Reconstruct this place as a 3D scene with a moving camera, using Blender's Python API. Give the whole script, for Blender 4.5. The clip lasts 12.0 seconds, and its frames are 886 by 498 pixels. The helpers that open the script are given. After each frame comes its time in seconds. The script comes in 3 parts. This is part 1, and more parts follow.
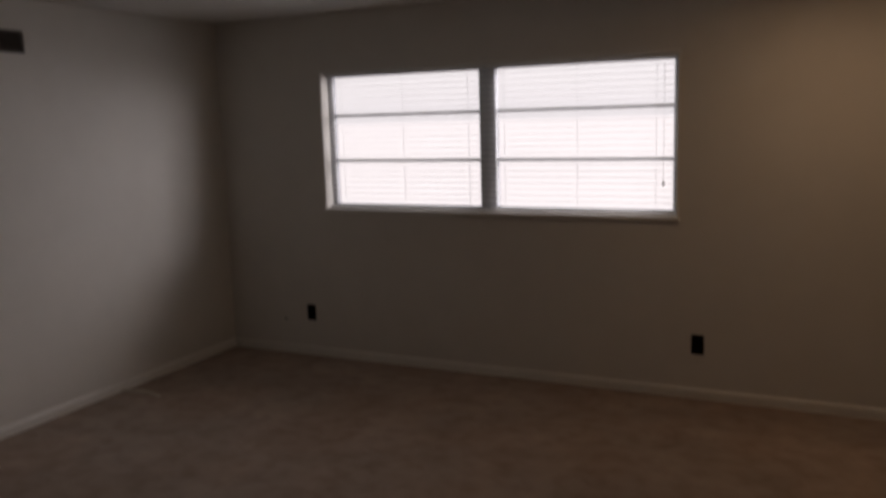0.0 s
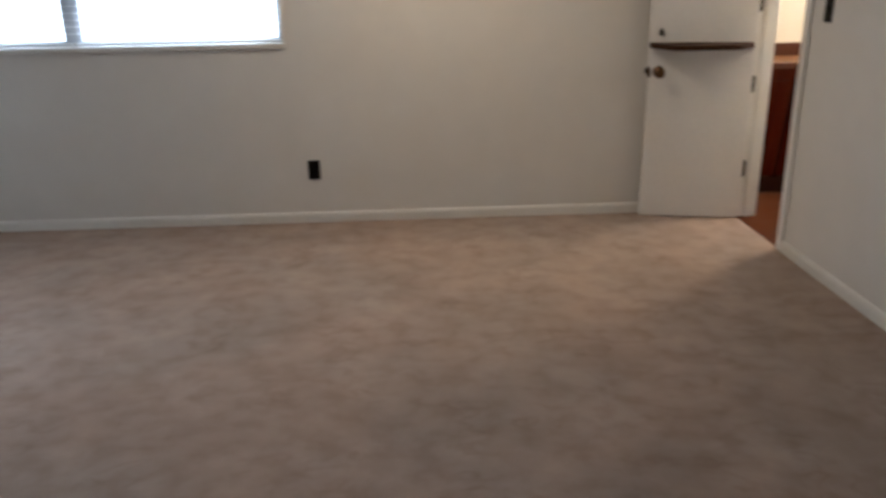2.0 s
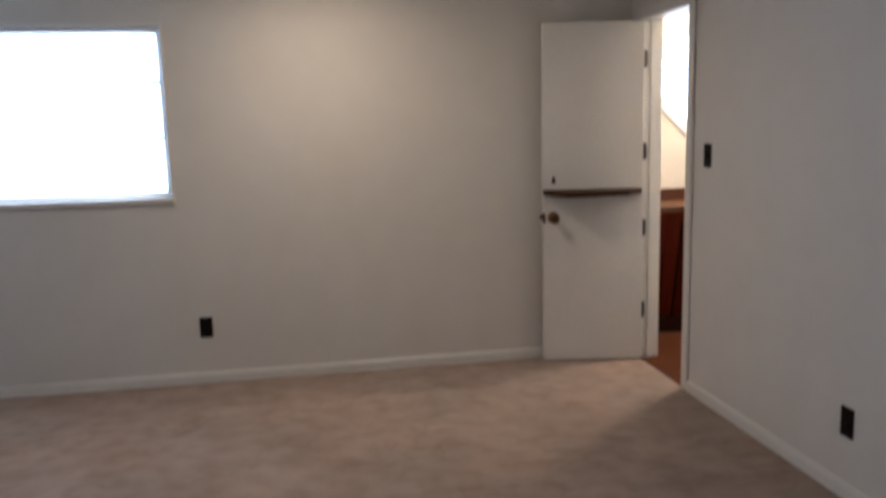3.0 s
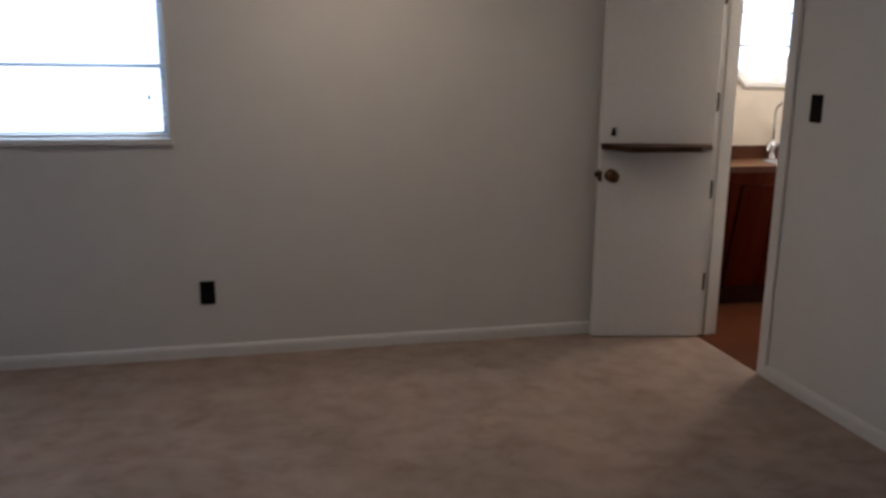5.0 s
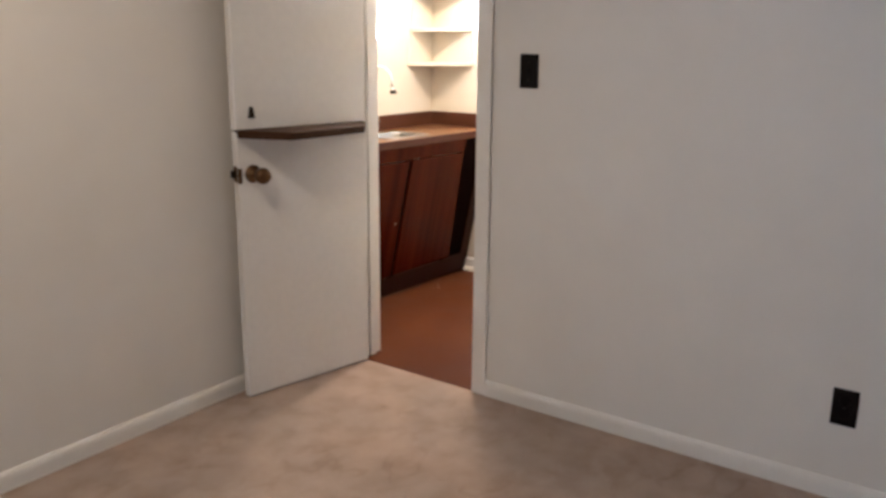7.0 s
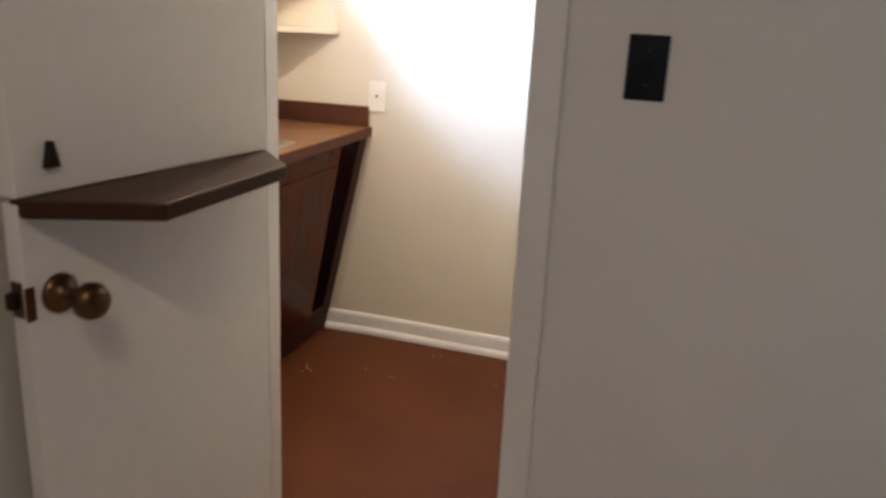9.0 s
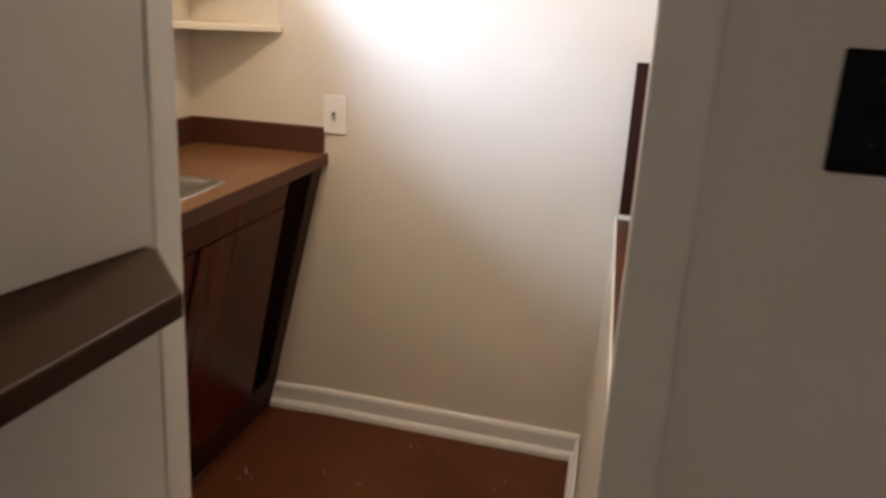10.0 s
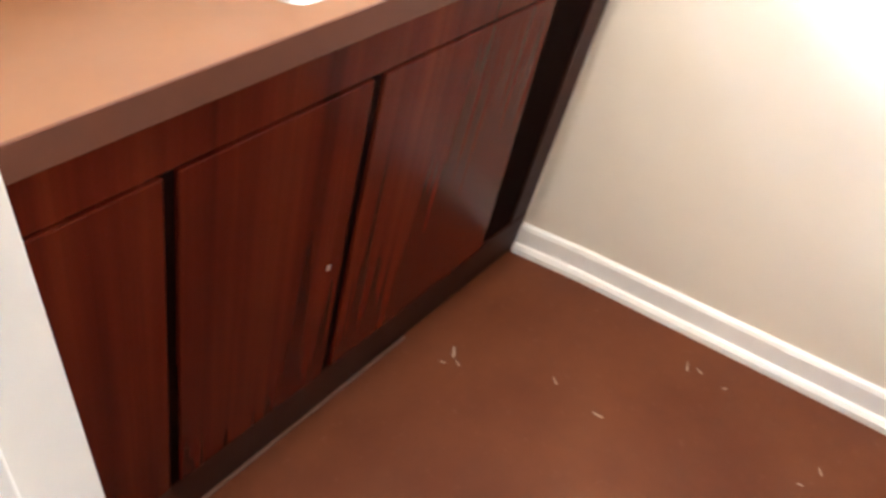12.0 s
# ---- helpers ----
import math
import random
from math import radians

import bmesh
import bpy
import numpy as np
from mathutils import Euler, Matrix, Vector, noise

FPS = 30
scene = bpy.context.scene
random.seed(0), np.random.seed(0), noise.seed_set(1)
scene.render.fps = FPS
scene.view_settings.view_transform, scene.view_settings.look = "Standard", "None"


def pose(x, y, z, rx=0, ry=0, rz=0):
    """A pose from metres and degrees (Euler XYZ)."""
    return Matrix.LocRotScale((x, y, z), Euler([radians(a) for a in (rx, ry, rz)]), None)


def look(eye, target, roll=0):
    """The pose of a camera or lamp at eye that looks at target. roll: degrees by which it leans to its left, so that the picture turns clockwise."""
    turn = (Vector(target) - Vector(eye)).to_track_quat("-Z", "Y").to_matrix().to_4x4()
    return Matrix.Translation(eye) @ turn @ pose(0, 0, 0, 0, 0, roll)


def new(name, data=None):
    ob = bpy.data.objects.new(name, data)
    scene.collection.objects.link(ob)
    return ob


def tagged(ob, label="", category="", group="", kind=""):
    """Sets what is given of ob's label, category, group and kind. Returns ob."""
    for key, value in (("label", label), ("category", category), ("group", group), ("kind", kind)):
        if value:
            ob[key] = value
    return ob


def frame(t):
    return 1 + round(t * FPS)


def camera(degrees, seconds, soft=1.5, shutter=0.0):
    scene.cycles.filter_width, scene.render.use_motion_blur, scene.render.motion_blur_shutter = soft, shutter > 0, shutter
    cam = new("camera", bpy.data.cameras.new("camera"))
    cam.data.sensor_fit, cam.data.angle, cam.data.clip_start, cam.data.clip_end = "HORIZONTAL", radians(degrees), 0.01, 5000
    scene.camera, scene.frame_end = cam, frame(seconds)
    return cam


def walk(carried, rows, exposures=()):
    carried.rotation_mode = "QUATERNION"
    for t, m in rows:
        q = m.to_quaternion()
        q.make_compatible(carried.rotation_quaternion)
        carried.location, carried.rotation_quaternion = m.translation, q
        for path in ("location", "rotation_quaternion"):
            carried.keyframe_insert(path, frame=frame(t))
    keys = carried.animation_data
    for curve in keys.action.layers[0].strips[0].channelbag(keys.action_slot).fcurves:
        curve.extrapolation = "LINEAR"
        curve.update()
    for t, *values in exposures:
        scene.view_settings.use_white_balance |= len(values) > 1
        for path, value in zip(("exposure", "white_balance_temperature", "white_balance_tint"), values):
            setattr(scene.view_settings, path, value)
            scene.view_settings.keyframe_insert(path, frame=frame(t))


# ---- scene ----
cam = camera(57.35, 12.0, 3.0, 0.5)
PATH = [
    (0, (-1.897, -4.719, 1.648), (-2.748, -2.936, 1.334), -1.67),
    (0.3, (-1.925, -4.720, 1.591), (-2.708, -2.932, 1.153), -0.65),
    (0.5, (-1.941, -4.725, 1.560), (-2.653, -2.922, 1.067), -0.05),
    (1, (-1.958, -4.754, 1.538), (-2.485, -2.930, 0.911), -1.42),
    (1.5, (-1.987, -4.862, 1.534), (-2.174, -2.977, 0.892), -0.14),
    (2, (-1.996, -4.768, 1.480), (-1.908, -2.884, 0.814), -0.99),
    (2.5, (-1.992, -4.674, 1.444), (-1.692, -2.795, 0.830), -0.95),
    (3, (-1.966, -4.644, 1.444), (-1.629, -2.697, 1.133), -1.44),
    (3.2, (-1.961, -4.645, 1.460), (-1.612, -2.692, 1.206), -1.67),
    (4.8, (-2.262, -4.065, 1.393), (-1.854, -2.148, 0.991), 0.02),
    (5, (-2.285, -3.932, 1.388), (-1.843, -2.030, 0.956), 0.65),
    (5.5, (-2.416, -3.560, 1.389), (-1.612, -1.796, 0.894), 1.63),
    (6, (-2.466, -3.129, 1.321), (-1.302, -1.569, 0.863), 0.96),
    (6.5, (-2.508, -2.733, 1.318), (-1.132, -1.346, 0.889), 0.25),
    (7, (-2.506, -2.375, 1.326), (-0.927, -1.248, 0.842), 0.48),
    (7.5, (-2.340, -1.937, 1.329), (-0.660, -0.973, 0.830), 0.70),
    (7.7, (-2.267, -1.785, 1.341), (-0.538, -0.898, 0.869), 1.32),
    (9.3, (-1.309, -0.876, 1.329), (0.548, -0.409, 0.751), 2.70),
    (9.5, (-1.162, -0.815, 1.335), (0.699, -0.349, 0.773), 2.40),
    (10, (-0.834, -0.708, 1.321), (1.045, -0.337, 0.747), 3.33),
    (10.5, (-0.483, -0.652, 1.325), (1.328, -0.062, 0.714), 5.18),
    (11, (-0.273, -0.540, 1.312), (1.399, 0.166, 0.473), 6.11),
    (11.2, (-0.198, -0.502, 1.279), (1.403, 0.257, 0.352), 6.16),
    (11.5, (-0.106, -0.472, 1.242), (1.361, 0.287, 0.114), 5.94),
    (11.7, (-0.051, -0.454, 1.214), (1.369, 0.333, 0.045), 4.48),
    (12, (-0.008, -0.464, 1.223), (1.330, 0.426, 0.033), 3.46),
]
EXPOSURES = [(0, -2.12, 7700, 26), (0.5, -1.62, 7600, 34), (1, -0.60, 6600, 16), (1.5, -0.02, 5950, 12), (2, 0.3, 5600, 10), (2.5, 0.42, 5450, 11), (3.2, -0.1, 5450, 14),
             (5, -0.70, 5350, 15), (5.5, -0.05, 5300, 14), (6, 0.28, 5250, 12), (6.5, 0.45, 5350, 13), (7.5, 0.70, 5600, 14), (9.3, -0.25, 5600, 12), (9.5, -0.35, 5650, 12),
             (10, -0.86, 6150, 16), (10.5, -1.06, 6250, 16), (11, -0.62, 6250, 15), (11.5, 0.1, 5500, 13), (12, 1.15, 5050, 13)]
walk(cam, [(t, look(eye, target, roll)) for t, eye, target, roll in PATH], EXPOSURES)

# ---- plan, in metres ----
LEFT, BACK, TOP = -5.914, -5.6, 2.375        # bedroom walls and ceiling
THICK = 0.12                                # wall between bedroom and wet bar
WIN = (-5.030, -2.668, 1.062, 1.983)         # bedroom window: x0, x1, z0, z1
DOOR_L, DOOR_R, DOOR_H = -0.160, -0.745, 1.99
FAR, BAR_BACK, BAR_RIGHT = 1.499, 0.575, -0.722
OCT = (0.800, 1.696, 0.376)                   # octagonal window: x, z, half width

# ---- world and light ----
SUN_ELEVATION, SUN_ROTATION = 52.0, 160.0
world = bpy.data.worlds.new("world")
scene.world = world
world.use_nodes = True
wn = world.node_tree.nodes
sky = wn.new("ShaderNodeTexSky")
sky.sky_type = "NISHITA"
sky.sun_disc = False
sky.sun_elevation = radians(SUN_ELEVATION)
sky.sun_rotation = radians(SUN_ROTATION)
sky.dust_density = 4.0
wn["Background"].inputs["Strength"].default_value = 0.15
world.node_tree.links.new(sky.outputs[0], wn["Background"].inputs[0])

sun = new("sun", bpy.data.lights.new("sun", "SUN"))
sun.data.energy, sun.data.angle, sun.data.color = 3.0, radians(0.5), (1.0, 0.95, 0.86)
az = radians(SUN_ROTATION)
up = Vector((math.sin(az) * math.cos(radians(SUN_ELEVATION)), math.cos(az) * math.cos(radians(SUN_ELEVATION)), math.sin(radians(SUN_ELEVATION))))
sun.matrix_world = look(up * 30, (0, 0, 0))


def area_light(name, m, sx, sy, power, color):
    lamp = new(name, bpy.data.lights.new(name, "AREA"))
    lamp.data.shape, lamp.data.size, lamp.data.size_y = "RECTANGLE", sx, sy
    lamp.data.energy, lamp.data.color = power, color
    lamp.matrix_world = m
    return lamp


# sky light in the two window openings
area_light("window_light", look((-3.4, 1.1, 1.7), (-3.4, -1, 1.6)), 4.8, 2.4, 165, (0.80, 0.90, 1.0))
# added lamp, unseen outside to the east, brightens the bedroom's west side through the window
area_light("window_fill", look((-1.5, 1.5, 2.55), (-3.9, -0.3, 1.2)), 1.8, 1.8, 420, (0.79, 0.89, 1.0))
area_light("octagon_light", look((0.9, BAR_BACK + 0.9, 1.72), (0.9, 0, 1.72)), 2.6, 1.1, 40, (0.88, 0.94, 1.0))
# brighter part of the sky, low to the west, seen by the octagon
area_light("octagon_sky", look((0.2, 1.55, 1.88), (0.8, 0.6, 1.696)), 0.45, 0.4, 250, (0.52, 0.72, 1.0))


def bulb(name, at, power, radius, color):
    lamp = new(name, bpy.data.lights.new(name, "POINT"))
    lamp.data.energy, lamp.data.shadow_soft_size, lamp.data.color = power, radius, color
    lamp.location = at
    return lamp


bulb("bar_bulb", (0.78, -0.10, 2.13), 46, 0.05, (1.0, 0.78, 0.52))
# flush ceiling fitting of the bedroom: it shines downwards from its glass
disc = area_light("bedroom_lamp", look((-1.85, -0.88, TOP - 0.082), (-1.85, -0.88, 0)), 0.24, 0.24, 11.5, (1.0, 0.73, 0.44))
disc.data.shape = "DISK"


# ---- materials ----
def material(name, rough=0.6, metal=0.0, spec=0.5):
    m = bpy.data.materials.new(name)
    m.use_nodes = True
    b = m.node_tree.nodes["Principled BSDF"]
    b.inputs["Roughness"].default_value = rough
    b.inputs["Metallic"].default_value = metal
    b.inputs["Specular IOR Level"].default_value = spec
    return m, m.node_tree.nodes, m.node_tree.links, b


def coords(nodes, links, scale=(1, 1, 1)):
    tc, mp = nodes.new("ShaderNodeTexCoord"), nodes.new("ShaderNodeMapping")
    mp.inputs["Scale"].default_value = scale
    links.new(tc.outputs["Object"], mp.inputs["Vector"])
    return mp.outputs["Vector"]


def noise_tex(nodes, links, vec, scale, detail=4.0, rough=0.55):
    n = nodes.new("ShaderNodeTexNoise")
    n.inputs["Scale"].default_value, n.inputs["Detail"].default_value, n.inputs["Roughness"].default_value = scale, detail, rough
    links.new(vec, n.inputs["Vector"])
    return n.outputs["Fac"]


def ramp(nodes, links, fac, stops):
    r = nodes.new("ShaderNodeValToRGB")
    while len(r.color_ramp.elements) < len(stops):
        r.color_ramp.elements.new(0.5)
    for e, (p, c) in zip(r.color_ramp.elements, stops):
        e.position, e.color = p, (*c, 1)
    links.new(fac, r.inputs["Fac"])
    return r.outputs["Color"]


def mixed(nodes, links, a, b, fac, mode="MULTIPLY"):
    m = nodes.new("ShaderNodeMix")
    m.data_type, m.blend_type = "RGBA", mode
    if isinstance(fac, float):
        m.inputs["Factor"].default_value = fac
    else:
        links.new(fac, m.inputs["Factor"])
    for sock, v in ((m.inputs[6], a), (m.inputs[7], b)):
        if isinstance(v, tuple):
            sock.default_value = (*v, 1)
        else:
            links.new(v, sock)
    return m.outputs[2]


def bump(nodes, links, b, height, strength, distance):
    n = nodes.new("ShaderNodeBump")
    n.inputs["Strength"].default_value, n.inputs["Distance"].default_value = strength, distance
    links.new(height, n.inputs["Height"])
    links.new(n.outputs["Normal"], b.inputs["Normal"])


def two_scale(name, light, dark, rough=0.6, big=1.5, small=60.0, bump_by=0.1, bump_size=0.002, metal=0.0, spec=0.5, stretch=(1, 1, 1), bump_scale=None):
    m, n, l, b = material(name, rough, metal, spec)
    v = coords(n, l, stretch)
    col = ramp(n, l, noise_tex(n, l, v, big, 5), [(0.3, dark), (0.7, light)])
    fine = noise_tex(n, l, v, small, 3)
    col = mixed(n, l, col, ramp(n, l, fine, [(0.25, (0.95, 0.95, 0.95)), (0.75, (1, 1, 1))]), 1.0)
    l.new(col, b.inputs["Base Color"])
    rr = n.new("ShaderNodeMapRange")
    rr.inputs["To Min"].default_value, rr.inputs["To Max"].default_value = max(0.02, rough - 0.08), min(1, rough + 0.08)
    l.new(noise_tex(n, l, v, big * 4, 4), rr.inputs["Value"])
    l.new(rr.outputs[0], b.inputs["Roughness"])
    if bump_by:
        bump(n, l, b, noise_tex(n, l, v, bump_scale or small, 3), bump_by, bump_size)
    return m


WALL = two_scale("wall_paint", (0.75, 0.725, 0.675), (0.725, 0.70, 0.65), 0.5, 0.9, 5, 0.12, 0.001, bump_scale=160, spec=0.3)
BAR_WALL = two_scale("cream_paint", (0.690, 0.620, 0.505), (0.655, 0.588, 0.478), 0.45, 1.1, 5, 0.12, 0.001, bump_scale=160, spec=0.35)
CEILING = two_scale("ceiling_paint", (0.78, 0.77, 0.74), (0.73, 0.72, 0.69), 0.85, 1.0, 40, 0.6, 0.003, bump_scale=120)
TRIM = two_scale("trim_paint", (0.80, 0.78, 0.73), (0.75, 0.73, 0.68), 0.35, 3.0, 30, 0.15, 0.001, bump_scale=90)
DOOR_PAINT = two_scale("door_paint", (0.79, 0.77, 0.73), (0.75, 0.73, 0.69), 0.38, 2.2, 35, 0.2, 0.001, bump_scale=80)
LAMINATE = two_scale("brown_laminate", (0.165, 0.077, 0.031), (0.120, 0.052, 0.021), 0.38, 3.0, 60, 0.0, 0.0005, spec=0.22)
EDGE_LAMINATE = two_scale("dark_laminate", (0.082, 0.031, 0.017), (0.062, 0.023, 0.012), 0.42, 3.0, 60, 0.0, 0.0005, spec=0.12)
SHELF_BROWN = two_scale("shelf_brown", (0.056, 0.026, 0.013), (0.040, 0.018, 0.009), 0.5, 4.0, 60, 0.05, 0.0006, spec=0.12)
BLACK = two_scale("black_plastic", (0.006, 0.005, 0.006), (0.004, 0.0035, 0.004), 0.2, 20, 200, 0.0, 0.0003, spec=0.12)
IVORY = two_scale("ivory_plastic", (0.80, 0.77, 0.70), (0.77, 0.74, 0.67), 0.3, 20, 200, 0.03, 0.0003)
IRON = two_scale("dark_bronze", (0.035, 0.026, 0.020), (0.022, 0.016, 0.012), 0.4, 30, 200, 0.1, 0.0004, metal=0.7)
BRASS = two_scale("aged_brass", (0.17, 0.092, 0.043), (0.09, 0.048, 0.025), 0.34, 25, 200, 0.1, 0.0004, metal=0.9)
CHROME = two_scale("chrome", (0.70, 0.70, 0.70), (0.66, 0.66, 0.66), 0.17, 10, 100, 0.0, metal=1.0)
STEEL = two_scale("brushed_steel", (0.36, 0.34, 0.31), (0.32, 0.30, 0.27), 0.30, 3, 90, 0.0, 0.0004, metal=1.0)
ALU = two_scale("window_aluminium", (0.62, 0.63, 0.65), (0.55, 0.56, 0.58), 0.4, 8, 90, 0.05, 0.0004)
SLAT = two_scale("blind_white", (0.80, 0.80, 0.79), (0.76, 0.76, 0.75), 0.45, 8, 90, 0.03, 0.0004)
VENT = two_scale("vent_brown", (0.10, 0.085, 0.07), (0.07, 0.06, 0.05), 0.5, 10, 90, 0.05, 0.0004)
CHIP = two_scale("paint_chip", (0.40, 0.31, 0.23), (0.28, 0.21, 0.16), 0.6, 40, 200, 0.1, 0.0005)
CAULK = two_scale("dusty_caulk", (0.16, 0.09, 0.06), (0.10, 0.05, 0.03), 0.7, 30, 200, 0.1, 0.0004)
SOIL = two_scale("bleached_concrete", (0.55, 0.53, 0.49), (0.45, 0.43, 0.40), 0.9, 0.4, 8, 0.2, 0.004)
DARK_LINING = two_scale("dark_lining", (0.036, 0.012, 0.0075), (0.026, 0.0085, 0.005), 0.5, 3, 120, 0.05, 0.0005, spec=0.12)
# near-black that stands in for shade in the cabinet's slots and recess
GAP_SHADE = two_scale("near_black_gap_shade", (0.007, 0.0022, 0.0014), (0.004, 0.0014, 0.001), 0.85, 3, 120, 0.05, 0.0005, spec=0.02)


def carpet_material():
    m, n, l, b = material("beige_carpet", 0.95, 0.0, 0.1)
    v = coords(n, l)
    base = ramp(n, l, noise_tex(n, l, v, 2.4, 4, 0.55), [(0.32, (0.350, 0.262, 0.208)), (0.5, (0.390, 0.295, 0.235)), (0.68, (0.435, 0.332, 0.267))])
    swirl = noise_tex(n, l, v, 8.5, 3, 0.5)
    base = mixed(n, l, base, ramp(n, l, swirl, [(0.34, (0.84, 0.81, 0.79)), (0.50, (1, 1, 1)), (0.66, (1.10, 1.10, 1.10))]), 0.75)
    # short curved dents where the pile is trodden down
    dent = noise_tex(n, l, coords(n, l, (1, 1.5, 1)), 5.0, 2, 0.45)
    lines = ramp(n, l, dent, [(0.43, (0, 0, 0)), (0.485, (0.8, 0.8, 0.8)), (0.51, (0.6, 0.6, 0.6)), (0.53, (0, 0, 0))])
    patches = ramp(n, l, noise_tex(n, l, v, 3.7, 3, 0.6), [(0.47, (0, 0, 0)), (0.60, (0.8, 0.8, 0.8))])
    base = mixed(n, l, base, mixed(n, l, base, (0.82, 0.78, 0.76), 1.0), mixed(n, l, lines, patches, 1.0), "MIX")
    tone = noise_tex(n, l, v, 1.1, 3, 0.6)
    base = mixed(n, l, base, ramp(n, l, tone, [(0.40, (0.97, 1.0, 1.025)), (0.60, (1.025, 0.99, 0.97))]), 1.0)
    tuft = noise_tex(n, l, v, 230.0, 2)
    base = mixed(n, l, base, ramp(n, l, tuft, [(0.3, (0.75, 0.75, 0.75)), (0.7, (1.05, 1.05, 1.05))]), 0.55)
    l.new(base, b.inputs["Base Color"])
    b.inputs["Sheen Weight"].default_value = 0.15
    add = n.new("ShaderNodeMath")
    add.operation = "MULTIPLY_ADD"
    add.inputs[1].default_value = 2.0
    l.new(swirl, add.inputs[0])
    l.new(tuft, add.inputs[2])
    bump(n, l, b, add.outputs[0], 0.5, 0.008)
    return m


CARPET = carpet_material()
BACKING = two_scale("carpet_backing", (0.60, 0.54, 0.46), (0.48, 0.42, 0.35), 0.9, 12, 120, 0.3, 0.002)


def wood_material():
    m, n, l, b = material("cherry_stained_wood", 0.26, 0.0, 0.09)
    v = coords(n, l, (9.0, 0.8, 0.22))
    grain = noise_tex(n, l, v, 3.2, 3, 0.5)
    col = ramp(n, l, grain, [(0.25, (0.036, 0.0040, 0.0016)), (0.5, (0.062, 0.0080, 0.0026)), (0.75, (0.088, 0.0145, 0.0042))])
    fine = noise_tex(n, l, coords(n, l, (90, 4.0, 1.2)), 2.0, 2)
    col = mixed(n, l, col, ramp(n, l, fine, [(0.3, (0.8, 0.77, 0.74)), (0.6, (1, 1, 1))]), 0.6)
    band = noise_tex(n, l, coords(n, l, (6.0, 0.4, 0.12)), 1.6, 3)
    col = mixed(n, l, col, ramp(n, l, band, [(0.34, (0.62, 0.57, 0.54)), (0.52, (1, 1, 1)), (0.70, (1.1, 1.12, 1.1))]), 0.45)
    l.new(col, b.inputs["Base Color"])
    bump(n, l, b, fine, 0.12, 0.0006)
    return m


WOOD = wood_material()


def bar_floor_material():
    m, n, l, b = material("red_brown_vinyl", 0.5, 0.0, 0.13)
    v = coords(n, l)
    col = ramp(n, l, noise_tex(n, l, v, 3.0, 6, 0.6), [(0.3, (0.070, 0.0188, 0.0068)), (0.7, (0.108, 0.034, 0.0115))])
    dust = noise_tex(n, l, v, 45.0, 5, 0.7)
    col = mixed(n, l, col, (0.30, 0.19, 0.13), ramp(n, l, dust, [(0.60, (0, 0, 0)), (0.85, (0.14, 0.14, 0.14))]), "MIX")
    l.new(col, b.inputs["Base Color"])
    rr = n.new("ShaderNodeMapRange")
    rr.inputs["To Min"].default_value, rr.inputs["To Max"].default_value = 0.38, 0.65
    l.new(noise_tex(n, l, v, 6.0, 5), rr.inputs["Value"])
    l.new(rr.outputs[0], b.inputs["Roughness"])
    bump(n, l, b, dust, 0.08, 0.001)
    return m


BAR_FLOOR = bar_floor_material()


def glass_material():
    m, n, l, b = material("window_glass", 0.02)
    b.inputs["Transmission Weight"].default_value = 1.0
    b.inputs["IOR"].default_value = 1.45
    b.inputs["Base Color"].default_value = (0.97, 0.98, 0.98, 1)
    return m


GLASS = glass_material()


def opal_material():
    m, n, l, b = material("lit_opal_glass", 0.3)
    b.inputs["Base Color"].default_value = (0.9, 0.88, 0.82, 1)
    b.inputs["Transmission Weight"].default_value = 0.6
    b.inputs["Emission Color"].default_value = (1.0, 0.82, 0.6, 1)
    b.inputs["Emission Strength"].default_value = 2.0
    return m


OPAL = opal_material()


# ---- mesh helpers ----
def part(name, bm, mat, parent=None, label="", smooth=False):
    me = bpy.data.meshes.new(name)
    bmesh.ops.recalc_face_normals(bm, faces=bm.faces)
    bm.to_mesh(me)
    bm.free()
    me.materials.append(mat)
    if smooth:
        for p in me.polygons:
            p.use_smooth = True
    ob = new(name, me)
    if parent is not None:
        ob.parent = parent
    if label:
        tagged(ob, label)
    return ob


def thing(name, at, label, category, group="", kind=""):
    e = new(name)
    e.empty_display_size = 0.05
    e.matrix_world = at if isinstance(at, Matrix) else Matrix.Translation(at)
    bpy.context.view_layer.update()
    return tagged(e, label, category, group, kind)


def add_box(bm, x0, x1, y0, y1, z0, z1, bevel=0.0, segments=2):
    r = bmesh.ops.create_cube(bm, size=1.0)
    vs = r["verts"]
    for v in vs:
        v.co = Vector(((x0 + x1) / 2 + v.co.x * (x1 - x0), (y0 + y1) / 2 + v.co.y * (y1 - y0), (z0 + z1) / 2 + v.co.z * (z1 - z0)))
    if bevel:
        es = list({e for v in vs for e in v.link_edges})
        bmesh.ops.bevel(bm, geom=es, offset=bevel, segments=segments, affect="EDGES", profile=0.5)
    return bm


def box(x0, x1, y0, y1, z0, z1, bevel=0.0, segments=2):
    return add_box(bmesh.new(), x0, x1, y0, y1, z0, z1, bevel, segments)


def prism(points, z0, z1, bevel=0.0):
    """A plate of this outline in x and y, from z0 to z1."""
    bm = bmesh.new()
    low = [bm.verts.new((x, y, z0)) for x, y in points]
    high = [bm.verts.new((x, y, z1)) for x, y in points]
    k = len(points)
    bm.faces.new(low[::-1])
    bm.faces.new(high)
    for i in range(k):
        bm.faces.new((low[i], low[(i + 1) % k], high[(i + 1) % k], high[i]))
    if bevel:
        bmesh.ops.bevel(bm, geom=list(bm.edges), offset=bevel, segments=2, affect="EDGES", profile=0.5)
    return bm


